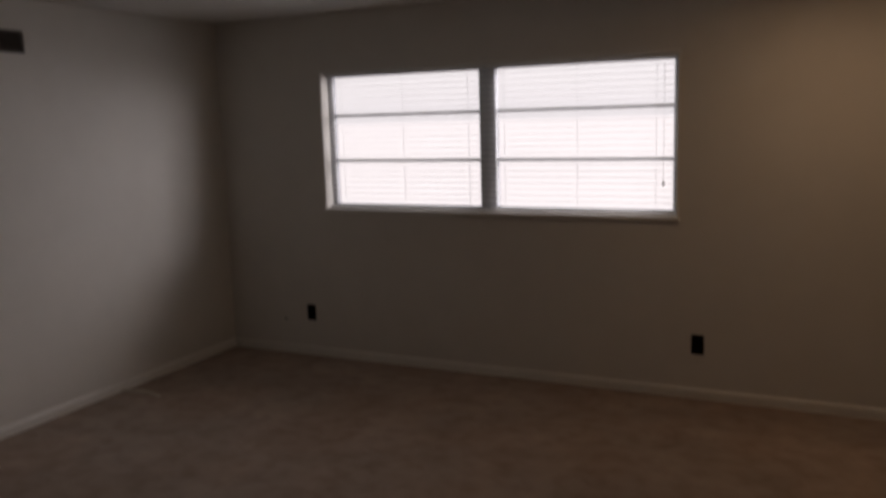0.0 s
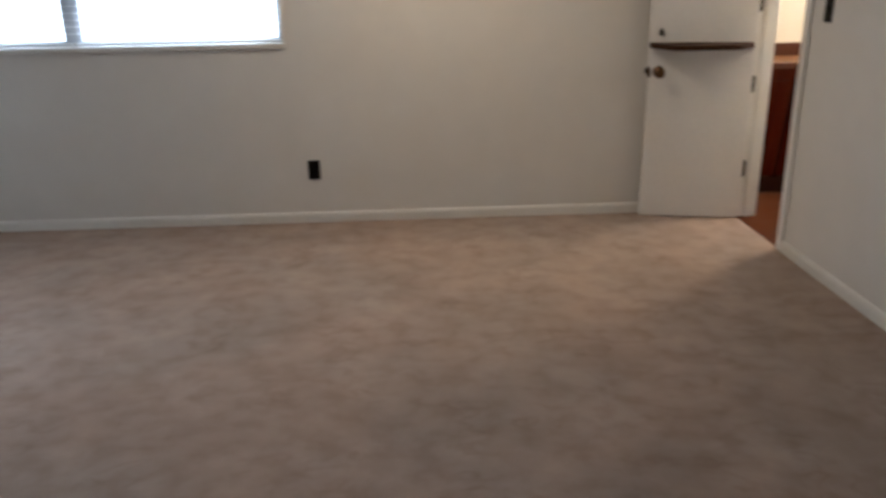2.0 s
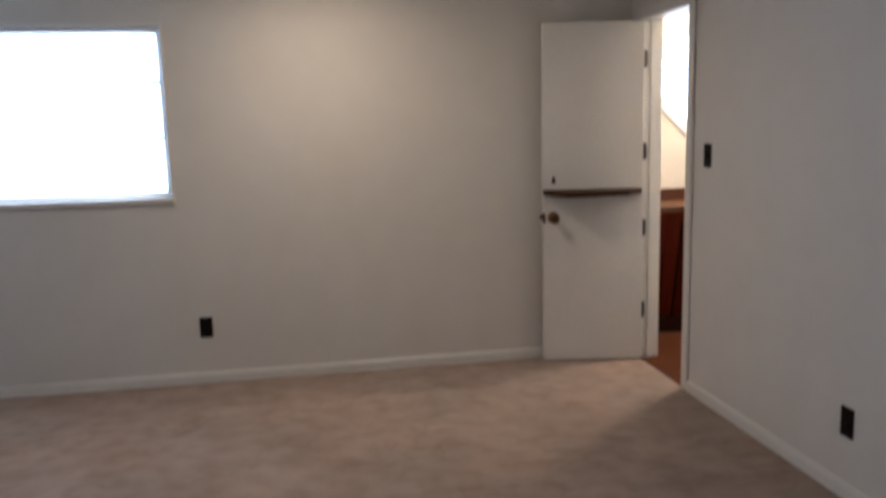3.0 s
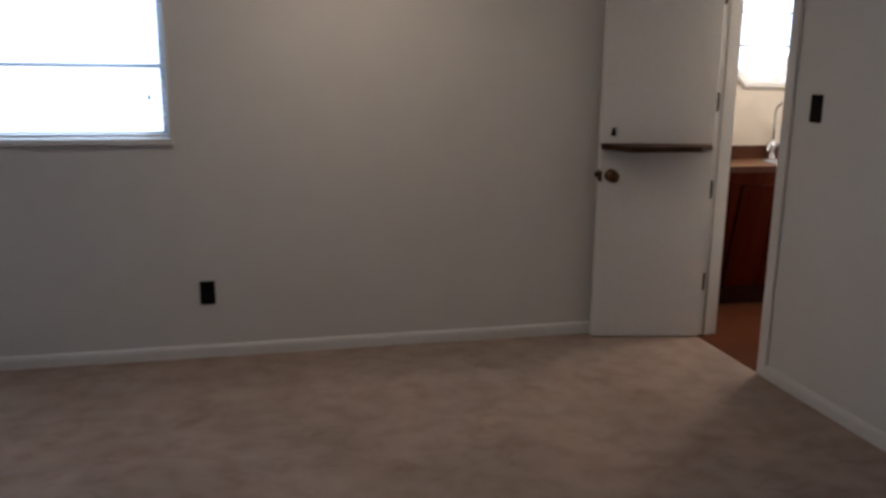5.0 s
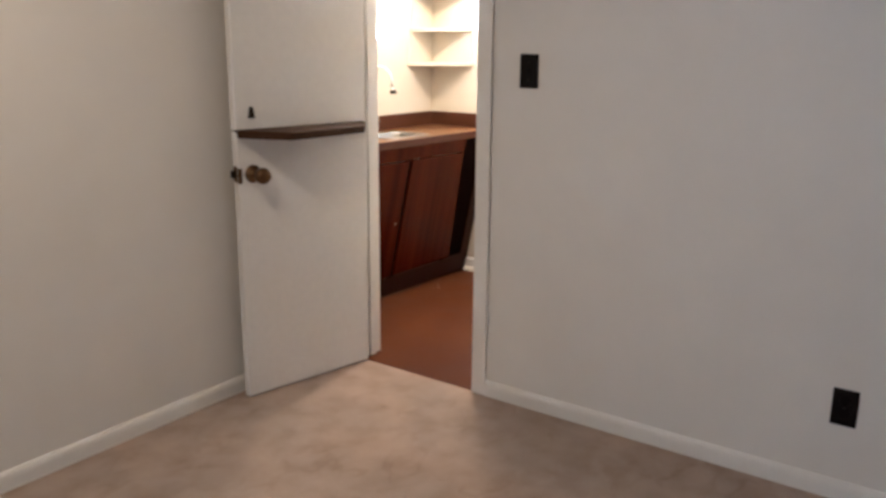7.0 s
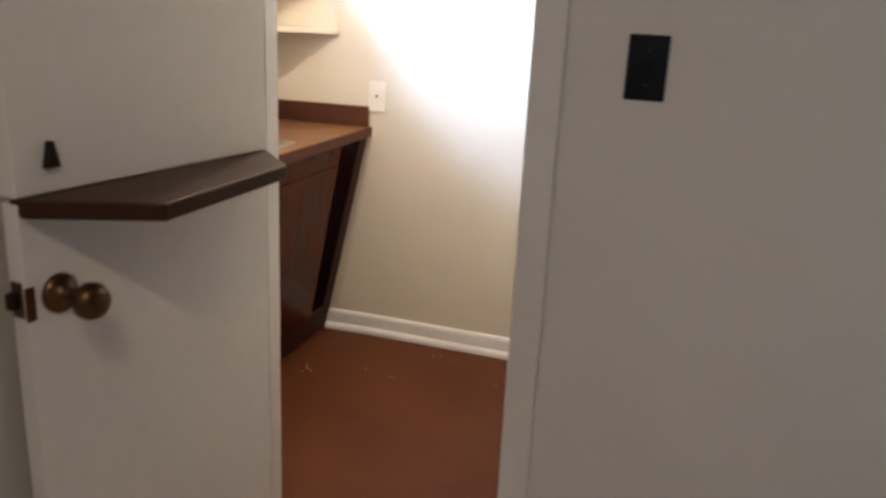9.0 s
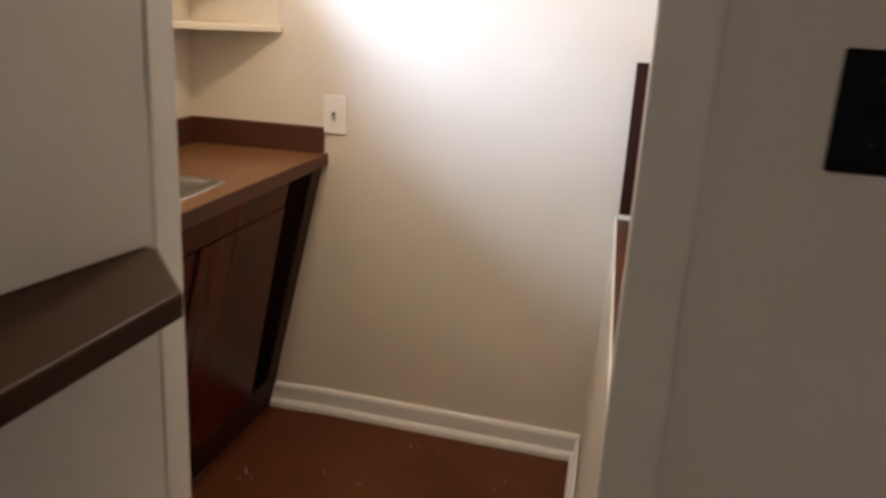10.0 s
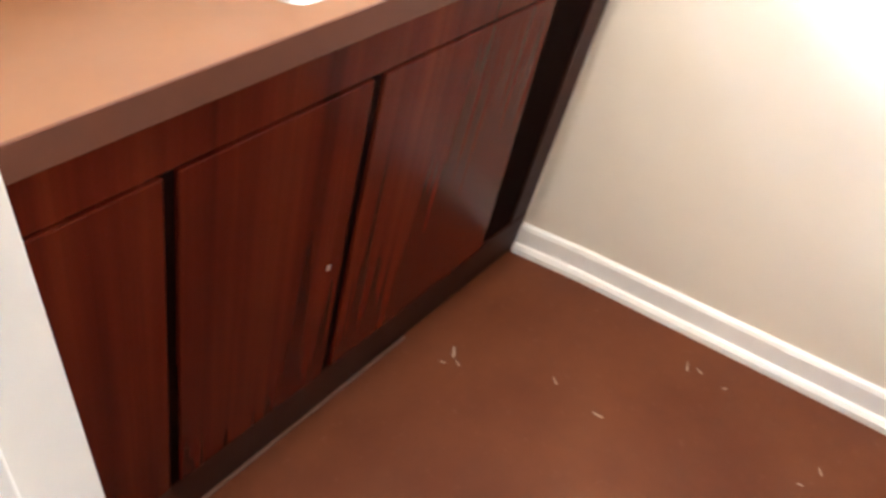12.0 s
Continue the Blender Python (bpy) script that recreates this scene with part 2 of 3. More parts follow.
def lathe(profile, steps=28, m=Matrix()):
    """A turned shape about z: (radius, height) pairs."""
    bm = bmesh.new()
    rings = []
    for r, z in profile:
        if r < 1e-6:
            rings.append([bm.verts.new(m @ Vector((0, 0, z)))])
        else:
            rings.append([bm.verts.new(m @ Vector((r * math.cos(2 * math.pi * i / steps), r * math.sin(2 * math.pi * i / steps), z))) for i in range(steps)])
    for a, b in zip(rings, rings[1:]):
        for i in range(steps):
            j = (i + 1) % steps
            if len(a) == 1 and len(b) > 1:
                bm.faces.new((a[0], b[i], b[j]))
            elif len(b) == 1 and len(a) > 1:
                bm.faces.new((a[i], a[j], b[0]))
            elif len(a) > 1:
                bm.faces.new((a[i], a[j], b[j], b[i]))
    return bm


def tube(points, radius, steps=12):
    """A round tube along a line of points; radius may be a list."""
    bm = bmesh.new()
    pts = [Vector(p) for p in points]
    radii = radius if isinstance(radius, (list, tuple)) else [radius] * len(pts)
    rings, side = [], None
    for i, p in enumerate(pts):
        d = (pts[min(i + 1, len(pts) - 1)] - pts[max(i - 1, 0)]).normalized()
        if side is None:
            side = d.orthogonal().normalized()
        side = (side - d * side.dot(d)).normalized()
        other = d.cross(side)
        rings.append([bm.verts.new(p + (side * math.cos(2 * math.pi * k / steps) + other * math.sin(2 * math.pi * k / steps)) * radii[i]) for k in range(steps)])
    for a, b in zip(rings, rings[1:]):
        for k in range(steps):
            bm.faces.new((a[k], a[(k + 1) % steps], b[(k + 1) % steps], b[k]))
    bm.faces.new(rings[0][::-1])
    bm.faces.new(rings[-1])
    return bm


def swept(outline, p0, p1, out):
    """A moulding from p0 to p1: the outline's pairs are (out from the wall, up)."""
    bm = bmesh.new()
    p0, p1, out = Vector(p0), Vector(p1), Vector(out)
    a = [bm.verts.new(p0 + out * o + Vector((0, 0, u))) for o, u in outline]
    b = [bm.verts.new(p1 + out * o + Vector((0, 0, u))) for o, u in outline]
    k = len(outline)
    for i in range(k):
        bm.faces.new((a[i], a[(i + 1) % k], b[(i + 1) % k], b[i]))
    bm.faces.new(a[::-1])
    bm.faces.new(b)
    return bm


def structure(name, bm, mat, label, category):
    return tagged(part(name, bm, mat), label, category, kind="structure")


# ---- bedroom shell ----
structure("floor", box(LEFT, 0.0, BACK, 0.0, -0.12, 0.0), CARPET, "beige brown mottled cut-pile carpet, trodden and stained", "carpet")
structure("floor_bar", box(0.0, FAR, -1.05, BAR_BACK, -0.12, -0.004), BAR_FLOOR, "red-brown scuffed vinyl floor with dust and paint chips", "floor")
bm = bmesh.new()
add_box(bm, LEFT - 0.15, WIN[0], 0, 0.15, -0.12, TOP)
add_box(bm, WIN[1], 0.0, 0, 0.15, -0.12, TOP)
add_box(bm, WIN[0], WIN[1], 0, 0.15, -0.12, WIN[2])
add_box(bm, WIN[0], WIN[1], 0, 0.15, WIN[3], TOP)
structure("wall_north", bm, WALL, "off-white painted bedroom wall around the wide window", "wall")
structure("wall_west", box(LEFT - 0.15, LEFT, BACK - 0.15, 0, -0.12, TOP), WALL, "off-white painted plain bedroom wall with a vent", "wall")
structure("wall_south", box(LEFT, 0.0, BACK - 0.15, BACK, -0.12, TOP), WALL, "off-white painted plain bedroom wall", "wall")
bm = bmesh.new()
add_box(bm, 0, THICK, BACK - 0.15, DOOR_R - 0.015, -0.12, TOP)
add_box(bm, 0, THICK, DOOR_L + 0.015, BAR_BACK, -0.12, TOP)
add_box(bm, 0, THICK, DOOR_R - 0.015, DOOR_L + 0.015, DOOR_H + 0.015, TOP)
structure("wall_east", bm, WALL, "off-white painted wall with the doorway to the wet bar", "wall")
structure("ceiling", box(LEFT - 0.15, 0.0, BACK - 0.15, 0.15, TOP, TOP + 0.12), CEILING, "white painted textured bedroom ceiling", "ceiling")

BASE = [(0, 0), (0.014, 0), (0.014, 0.040), (0.012, 0.052), (0.007, 0.060), (0, 0.062)]


def baseboard(name, p0, p1, out, outline=BASE):
    return structure(name, swept(outline, p0, p1, out), TRIM, "white painted low wooden baseboard with rounded top", "baseboard")


baseboard("baseboard_north", (LEFT, 0, 0), (0, 0, 0), (0, -1, 0))
baseboard("baseboard_west", (LEFT, BACK, 0), (LEFT, -0.014, 0), (1, 0, 0))
baseboard("baseboard_east", (0, BACK, 0), (0, DOOR_R - 0.056, 0), (-1, 0, 0))

# ---- wet bar shell ----
octagon = []
for i in range(8):
    a = radians(22.5 + 45 * i)
    r = OCT[2] / math.cos(radians(22.5))
    octagon.append((OCT[0] + r * math.cos(a), OCT[1] + r * math.sin(a)))


def holed_wall(x0, x1, z0, z1, hole, y0, y1):
    bm = bmesh.new()
    outer = [bm.verts.new((x, y0, z)) for x, z in ((x0, z0), (x1, z0), (x1, z1), (x0, z1))]
    inner = [bm.verts.new((x, y0, z)) for x, z in hole]
    edges = [bm.edges.new((loop[i], loop[(i + 1) % len(loop)])) for loop in (outer, inner) for i in range(len(loop))]
    bmesh.ops.triangle_fill(bm, use_beauty=True, edges=edges)
    r = bmesh.ops.extrude_face_region(bm, geom=list(bm.faces))
    for v in (g for g in r["geom"] if isinstance(g, bmesh.types.BMVert)):
        v.co.y = y1
    return bm


structure("wall_bar_north", holed_wall(THICK, FAR, -0.12, TOP, octagon, BAR_BACK, BAR_BACK + 0.17), BAR_WALL, "cream painted wall with an octagonal window over the sink", "wall")
LEDGE, PANEL_TOP, RECESS, LEDGE_EDGE = 0.776, 1.206, -1.30, -0.757   # side ledge height, top of its end panel, back of the recess, front of the ledge
BEND, SWERVE = 0.13, 0.06   # the end wall turns inwards from the counter's front edge on


def end_wall(y):
    """Where the end wall's face stands at y."""
    return FAR - SWERVE * max(0.0, BEND - y)


structure("wall_bar_east", prism([(FAR, BAR_BACK + 0.17), (FAR, BEND), (end_wall(RECESS), RECESS), (FAR + 0.12, RECESS), (FAR + 0.12, BAR_BACK + 0.17)][::-1], -0.12, TOP), BAR_WALL, "cream painted end wall of the wet bar", "wall")
bm = box(THICK, end_wall(BAR_RIGHT) + 0.004, RECESS, BAR_RIGHT, -0.004, LEDGE - 0.03)
for v in bm.verts:
    if v.co.y > RECESS + 0.1 and v.co.z > 0.1:
        v.co.y = LEDGE_EDGE + 0.002
structure("wall_bar_half", bm, BAR_WALL, "cream painted leaning half wall under the side ledge", "wall")
structure("wall_bar_south", box(THICK, FAR + 0.12, RECESS - 0.12, RECESS, -0.12, TOP), BAR_WALL, "cream painted wall behind the side ledge", "wall")
structure("ceiling_bar", box(THICK, FAR + 0.12, RECESS - 0.12, BAR_BACK + 0.17, TOP, TOP + 0.12), CEILING, "white painted wet bar ceiling", "ceiling")

# ---- ground outside ----
structure("ground", box(-600, 600, 0.95, 900, -0.5, -0.25), SOIL, "pale sunlit concrete and dry ground outside the windows", "ground")


# ---- side ledge ----
ledge = thing("side_ledge", (0, 0, 0), "dark brown laminate ledge on the half wall with an end panel", "ledge")
def ledge_board(near, far_gap, y0, y1, z0, z1, bevel):
    """A board of the ledge that ends far_gap before the end wall; near: its other end, or how deep it is when negative."""
    bm = box(0.0, 1.0, y0, y1, z0, z1, bevel)
    for v in bm.verts:
        x0 = near if near > 0 else end_wall(v.co.y) + near
        v.co.x = x0 + v.co.x * (end_wall(v.co.y) - far_gap - x0)
    return bm


part("top", ledge_board(THICK + 0.002, 0.004, RECESS + 0.002, LEDGE_EDGE + 0.004, LEDGE - 0.03, LEDGE, 0.0), EDGE_LAMINATE, ledge)
part("nosing", ledge_board(THICK + 0.002, 0.004, LEDGE_EDGE + 0.004, LEDGE_EDGE + 0.009, LEDGE - 0.026, LEDGE + 0.0015, 0.0), TRIM, ledge, "pale painted nosing strip")
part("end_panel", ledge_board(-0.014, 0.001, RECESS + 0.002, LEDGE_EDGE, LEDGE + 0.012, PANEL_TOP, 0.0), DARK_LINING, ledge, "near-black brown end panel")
part("trim_strip", ledge_board(-0.020, 0.001, RECESS + 0.002, LEDGE_EDGE, LEDGE, LEDGE + 0.012, 0.0), TRIM, ledge, "pale painted trim strip")

# ---- bar baseboards ----
BAR_BASE = [(0, 0), (0.026, 0), (0.025, 0.014), (0.019, 0.024), (0.013, 0.027), (0.013, 0.071), (0.009, 0.080), (0, 0.084)]
bm = swept(BAR_BASE, (end_wall(BAR_RIGHT), BAR_RIGHT, -0.004), (FAR, BEND, -0.004), (-1, 0, 0))
straight = bpy.data.meshes.new("straight_run")
run = swept(BAR_BASE, (FAR, BEND, -0.004), (FAR, 0.312, -0.004), (-1, 0, 0))
run.to_mesh(straight)
bm.from_mesh(straight)
structure("baseboard_bar_east", bm, TRIM, "white painted low wooden baseboard with rounded top", "baseboard")
baseboard("baseboard_bar_south", (THICK, BAR_RIGHT, -0.004), (end_wall(BAR_RIGHT) - 0.024, BAR_RIGHT, -0.004), (0, 1, 0), BAR_BASE)

# ---- bedroom window ----
window = thing("window_1", (0, 0, 0), "wide white-framed window of six panes, glaring with daylight", "window", kind="structure")
x0, x1, z0, z1 = WIN
xm = -3.845
YW = 0.085
for n, b in (("frame_side", (x0, x0 + 0.035, YW, YW + 0.05, z0, z1)), ("frame_side", (x1 - 0.035, x1, YW, YW + 0.05, z0, z1)),
             ("frame_bottom", (x0 + 0.035, x1 - 0.035, YW, YW + 0.05, z0, z0 + 0.032)), ("frame_top", (x0 + 0.035, x1 - 0.035, YW, YW + 0.05, z1 - 0.03, z1)),
             ("mullion", (xm - 0.055, xm + 0.055, YW - 0.02, YW + 0.05, z0 + 0.032, z1 - 0.03))):
    part(n, box(*b, 0.004), ALU, window)
rows = [z0 + 0.032, 1.391, 1.696, z1 - 0.03]
for a, b in ((x0 + 0.035, xm - 0.055), (xm + 0.055, x1 - 0.035)):
    for za, zb in zip(rows, rows[1:]):
        p = part("pane", box(a, b, YW + 0.022, YW + 0.027, za, zb), GLASS, window)
        p.visible_shadow = False
    for z in rows[1:3]:
        part("glazing_bar", box(a, b, YW + 0.008, YW + 0.04, z - 0.011, z + 0.011, 0.003), ALU, window)
part("window_sill", box(x0 - 0.02, x1 + 0.02, -0.018, YW, z0 - 0.024, z0 + 0.004, 0.004), TRIM, window, "white painted sill")
tr = 0.018
part("casing", box(x0 - 0.016, x0, -0.008, 0.0, z0 + 0.004, z1 + tr, 0.002), TRIM, window)
part("casing", box(x1, x1 + 0.016, -0.008, 0.0, z0 + 0.004, z1 + tr, 0.002), TRIM, window)
part("casing", box(x0, x1, -0.008, 0.0, z1, z1 + tr, 0.002), TRIM, window)


def slat_mesh(width):
    bm = bmesh.new()
    prof = [(-0.0125, -0.0012), (-0.006, 0.0014), (0, 0.0022), (0.006, 0.0014), (0.0125, -0.0012), (0.006, 0.0006), (0, 0.0014), (-0.006, 0.0006)]
    a = [bm.verts.new((-width / 2, y, z)) for y, z in prof]
    b = [bm.verts.new((width / 2, y, z)) for y, z in prof]
    k = len(prof)
    for i in range(k):
        bm.faces.new((a[i], a[(i + 1) % k], b[(i + 1) % k], b[i]))
    return bm


def blind(xa, xb, cord=False):
    w = xb - xa
    b = thing("window_blind", ((xa + xb) / 2, 0.045, z1), "white slatted blind lowered with its slats open", "blind", "blinds in the window")
    part("headrail", box(-w / 2, w / 2, -0.016, 0.016, -0.024, -0.002, 0.002), SLAT, b)
    part("bottom_rail", box(-w / 2, w / 2, -0.012, 0.012, z0 - z1 + 0.008, z0 - z1 + 0.024, 0.003), SLAT, b)
    first = part("slat", slat_mesh(w), SLAT, b)
    first.location = (0, 0, -0.06)
    z = -0.06 - 0.0375
    while z > z0 - z1 + 0.04:
        o = new("slat", first.data)
        o.parent = b
        o.location = (0, 0, z)
        z -= 0.0375
    if cord:
        pull = part("pull_cord", tube([(w / 2 - 0.07, -0.02, -0.02), (w / 2 - 0.07, -0.02, -0.72)], 0.001, 6), SLAT, b)
        part("cord_knob", lathe([(0.0, -0.745), (0.006, -0.743), (0.007, -0.73), (0.004, -0.716), (0.0, -0.714)], 14, Matrix.Translation((w / 2 - 0.07, -0.02, 0))), IRON, pull, "dark cord knob", True)
    for f in (-0.4, 0.0, 0.4):
        part("ladder_cord", tube([(f * w, 0.0, -0.03), (f * w, 0.0, z0 - z1 + 0.02)], 0.0008, 6), SLAT, b)


blind(x0 + 0.01, xm - 0.004)
blind(xm + 0.004, x1 - 0.01, True)

# ---- octagonal window ----
octo = thing("window_2", (0, 0, 0), "octagonal cream-lined window with horizontal bars, glaring with daylight", "window", kind="structure")


def ring(r_out, r_in, y0, y1):
    bm = bmesh.new()
    loops = []
    for r, y in ((r_out, y0), (r_in, y0), (r_in, y1), (r_out, y1)):
        q = r / math.cos(radians(22.5))
        loops.append([bm.verts.new((OCT[0] + q * math.cos(radians(22.5 + 45 * i)), y, OCT[1] + q * math.sin(radians(22.5 + 45 * i)))) for i in range(8)])
    for k in range(4):
        for i in range(8):
            bm.faces.new((loops[k][i], loops[k][(i + 1) % 8], loops[(k + 1) % 4][(i + 1) % 8], loops[(k + 1) % 4][i]))
    return bm


part("lining", ring(OCT[2] - 0.001, OCT[2] - 0.014, BAR_BACK - 0.001, BAR_BACK + 0.165), TRIM, octo)
part("trim", ring(OCT[2] + 0.012, OCT[2] - 0.013, BAR_BACK - 0.016, BAR_BACK - 0.001), TRIM, octo)
part("window_frame", ring(OCT[2] - 0.014, OCT[2] - 0.092, BAR_BACK + 0.12, BAR_BACK + 0.16), TRIM, octo)
for z in (1.556, 1.757):
    half = OCT[2] - 0.09
    part("glazing_bar", box(OCT[0] - half, OCT[0] + half, BAR_BACK + 0.125, BAR_BACK + 0.155, z - 0.009, z + 0.009, 0.002), ALU, octo)
q = (OCT[2] - 0.085) / math.cos(radians(22.5))
bm = prism([(OCT[0] + q * math.cos(radians(22.5 + 45 * i)), OCT[1] + q * math.sin(radians(22.5 + 45 * i))) for i in range(8)], 0.0, 0.004)
for v in bm.verts:
    v.co = Vector((v.co.x, BAR_BACK + 0.138 + v.co.z, v.co.y))
pane = part("pane", bm, GLASS, octo)
pane.visible_shadow = False

# ---- doorway lining and casing ----
jamb = thing("doorway_1", (0, 0, 0), "white painted door frame with casing and dark hinges", "door frame", kind="structure")
part("jamb", box(-0.002, THICK + 0.002, DOOR_L, DOOR_L + 0.015, 0, DOOR_H, 0.001), TRIM, jamb)
part("jamb", box(-0.002, THICK + 0.002, DOOR_R - 0.015, DOOR_R, 0, DOOR_H, 0.001), TRIM, jamb)
part("head_jamb", box(-0.002, THICK + 0.002, DOOR_R - 0.015, DOOR_L + 0.015, DOOR_H, DOOR_H + 0.015, 0.001), TRIM, jamb)
part("stop", box(0.045, 0.08, DOOR_L - 0.011, DOOR_L - 0.001, 0, DOOR_H, 0.002), TRIM, jamb)
part("stop", box(0.045, 0.08, DOOR_R + 0.001, DOOR_R + 0.004, 0, DOOR_H, 0.002), TRIM, jamb)
part("casing", box(-0.014, -0.002, DOOR_L + 0.004, DOOR_L + 0.062, 0, DOOR_H + 0.062, 0.004), TRIM, jamb)
part("casing", box(-0.014, -0.002, DOOR_R - 0.056, DOOR_R + 0.006, 0, DOOR_H + 0.062, 0.004), TRIM, jamb)
part("casing", box(-0.014, -0.002, DOOR_R + 0.006, DOOR_L + 0.004, DOOR_H + 0.004, DOOR_H + 0.062, 0.004), TRIM, jamb)
part("strike_plate", box(0.018, 0.044, DOOR_R, DOOR_R + 0.003, 0.83, 0.90, 0.001), BRASS, jamb, "tarnished brass strike plate")
part("strike_plate", box(0.012, 0.042, DOOR_R, DOOR_R + 0.003, 1.095, 1.165, 0.001), STEEL, jamb, "dull grey upper strike plate")
part("threshold", box(0.0, 0.012, DOOR_R, DOOR_L, -0.003, 0.004, 0.002), BAR_FLOOR, jamb, "red brown vinyl edge strip")

# ---- Dutch door, standing open ----
DX, DY = -0.579 + 0.003, -0.087 + 0.196
ANGLE = math.degrees(math.atan2(DY, DX - 0.0))
door_m = pose(-0.003, -0.196, 0.0, 0, 0, ANGLE)   # local x runs from the hinge to the free edge; local -y lies towards the window wall
LEAF = 0.583
door = thing("dutch_door", door_m, "white painted Dutch door standing open, with a brown shelf on its lower leaf", "door")
SPLIT = 1.027
lower = part("lower_leaf", box(0.0, LEAF, -0.036, 0.0, 0.006, SPLIT - 0.004, 0.003), DOOR_PAINT, door)
upper = part("upper_leaf", box(0.002, LEAF + 0.002, -0.036, 0.0, SPLIT + 0.005, 1.982, 0.003), DOOR_PAINT, door)
part("door_shelf", prism([(0.008, -0.02), (0.008, 0.012), (0.107, 0.132), (0.470, 0.182), (0.581, 0.012), (0.581, -0.02)], SPLIT - 0.024, SPLIT + 0.0045, 0.004), SHELF_BROWN, lower, "dark brown painted wooden shelf")


def turn_y(x, z, y=0.0):
    """A turned part's pose: its axis along local +y of the door."""
    return Matrix.Translation((x, y, z)) @ Matrix.Rotation(radians(-90), 4, "X")


knob = part("door_knob", lathe([(0.0, 0.0), (0.033, 0.0), (0.033, 0.004), (0.026, 0.010), (0.012, 0.014), (0.011, 0.042), (0.019, 0.050), (0.029, 0.062), (0.030, 0.074), (0.025, 0.086), (0.012, 0.090), (0.0, 0.091)], 28, turn_y(0.524, 0.870)), BRASS, lower, "aged brass round knob", True)
part("latch_plate", box(LEAF, LEAF + 0.003, -0.030, -0.006, 0.843, 0.901, 0.001), BRASS, lower, "tarnished latch plate")
part("latch_bolt", box(LEAF + 0.003, LEAF + 0.019, -0.026, -0.010, 0.858, 0.886, 0.004), IRON, lower, "dark sprung latch bolt")
part("latch_face", box(LEAF - 0.014, LEAF + 0.0025, -0.001, 0.0025, 0.838, 0.893, 0.001), BRASS, lower, "worn brass edge plate")
bm = prism([(0.509, 1.072), (0.535, 1.072), (0.526, 1.112), (0.518, 1.112)], 0.0, 0.011, 0.001)
for v in bm.verts:
    v.co = Vector((v.co.x, v.co.z, v.co.y))
part("thumb_latch", bm, IRON, upper, "small dark tapered latch")
for z in (0.300, 0.795, 1.244, 1.769):
    hinge = part("hinge", box(0.001, 0.030, DOOR_L - 0.003, DOOR_L + 0.002, z - 0.044, z + 0.044, 0.001), IRON, jamb, "dark bronze hinge")
    part("hinge_pin", lathe([(0.0, -0.05), (0.006, -0.05), (0.008, -0.044), (0.008, 0.044), (0.006, 0.05), (0.0, 0.052)], 14, Matrix.Translation((0.008, DOOR_L - 0.012, z))), IRON, hinge, "", True)


# ---- wall plates ----
def wall_plate(name, m, label, category, mat, kind_of, group=""):
    """Local x to the side, local y out of the wall, local z up."""
    t = thing(name, m, label, category, group)
    part("plate", box(-0.036, 0.036, 0.0, 0.006, -0.058, 0.058, 0.003), mat, t)
    if kind_of == "outlet":
        for z in (-0.021, 0.021):
            part("receptacle", lathe([(0.0, 0.0), (0.0165, 0.0), (0.0165, 0.003), (0.015, 0.004), (0.0, 0.004)], 20, Matrix.Translation((0, 0.005, z)) @ Matrix.Rotation(radians(-90), 4, "X")), mat, t)
        screws = (0.0,)
    else:
        part("toggle_frame", box(-0.008, 0.008, 0.005, 0.008, -0.014, 0.014, 0.001), mat, t)
        part("toggle", prism([(-0.004, 0.007), (0.004, 0.007), (0.003, 0.019), (-0.003, 0.019)], 0.0, 0.008, 0.001), IRON if mat is IVORY else mat, t)
        screws = (-0.03, 0.03)
    for z in screws:
        part("screw", lathe([(0.0, 0.0), (0.003, 0.0), (0.0025, 0.001), (0.0, 0.0012)], 10, Matrix.Translation((0, 0.006, z)) @ Matrix.Rotation(radians(-90), 4, "X")), IRON if mat is BLACK else mat, t)
    return t


outs = "black outlets"
wall_plate("wall_outlet", pose(-5.207, 0, 0.313, 0, 0, 180), "black plastic wall outlet low on the window wall", "outlet", BLACK, "outlet", outs)
wall_plate("wall_outlet", pose(-2.536, 0, 0.324, 0, 0, 180), "black plastic wall outlet low on the window wall", "outlet", BLACK, "outlet", outs)
wall_plate("wall_outlet", pose(0, -2.058, 0.296, 0, 0, 90), "black plastic wall outlet low on the door wall", "outlet", BLACK, "outlet", outs)
wall_plate("light_switch", pose(0, -0.948, 1.247, 0, 0, 90), "black glossy light switch beside the doorway", "switch", BLACK, "switch")
wall_plate("bar_switch", pose(end_wall(0.106) - 0.001, 0.106, 0.990, 0, 0, 90), "ivory plastic switch plate above the bar counter", "switch", IVORY, "switch")
stub = thing("cable_stub", (-5.434, 0, 0.255), "short dark cable stub poking out of the wall", "cable")
part("cable", tube([(-0.0, 0.0, 0.0), (-0.004, -0.012, 0.0), (0.006, -0.02, -0.003), (0.03, -0.022, -0.008)], 0.003, 8), BLACK, stub)

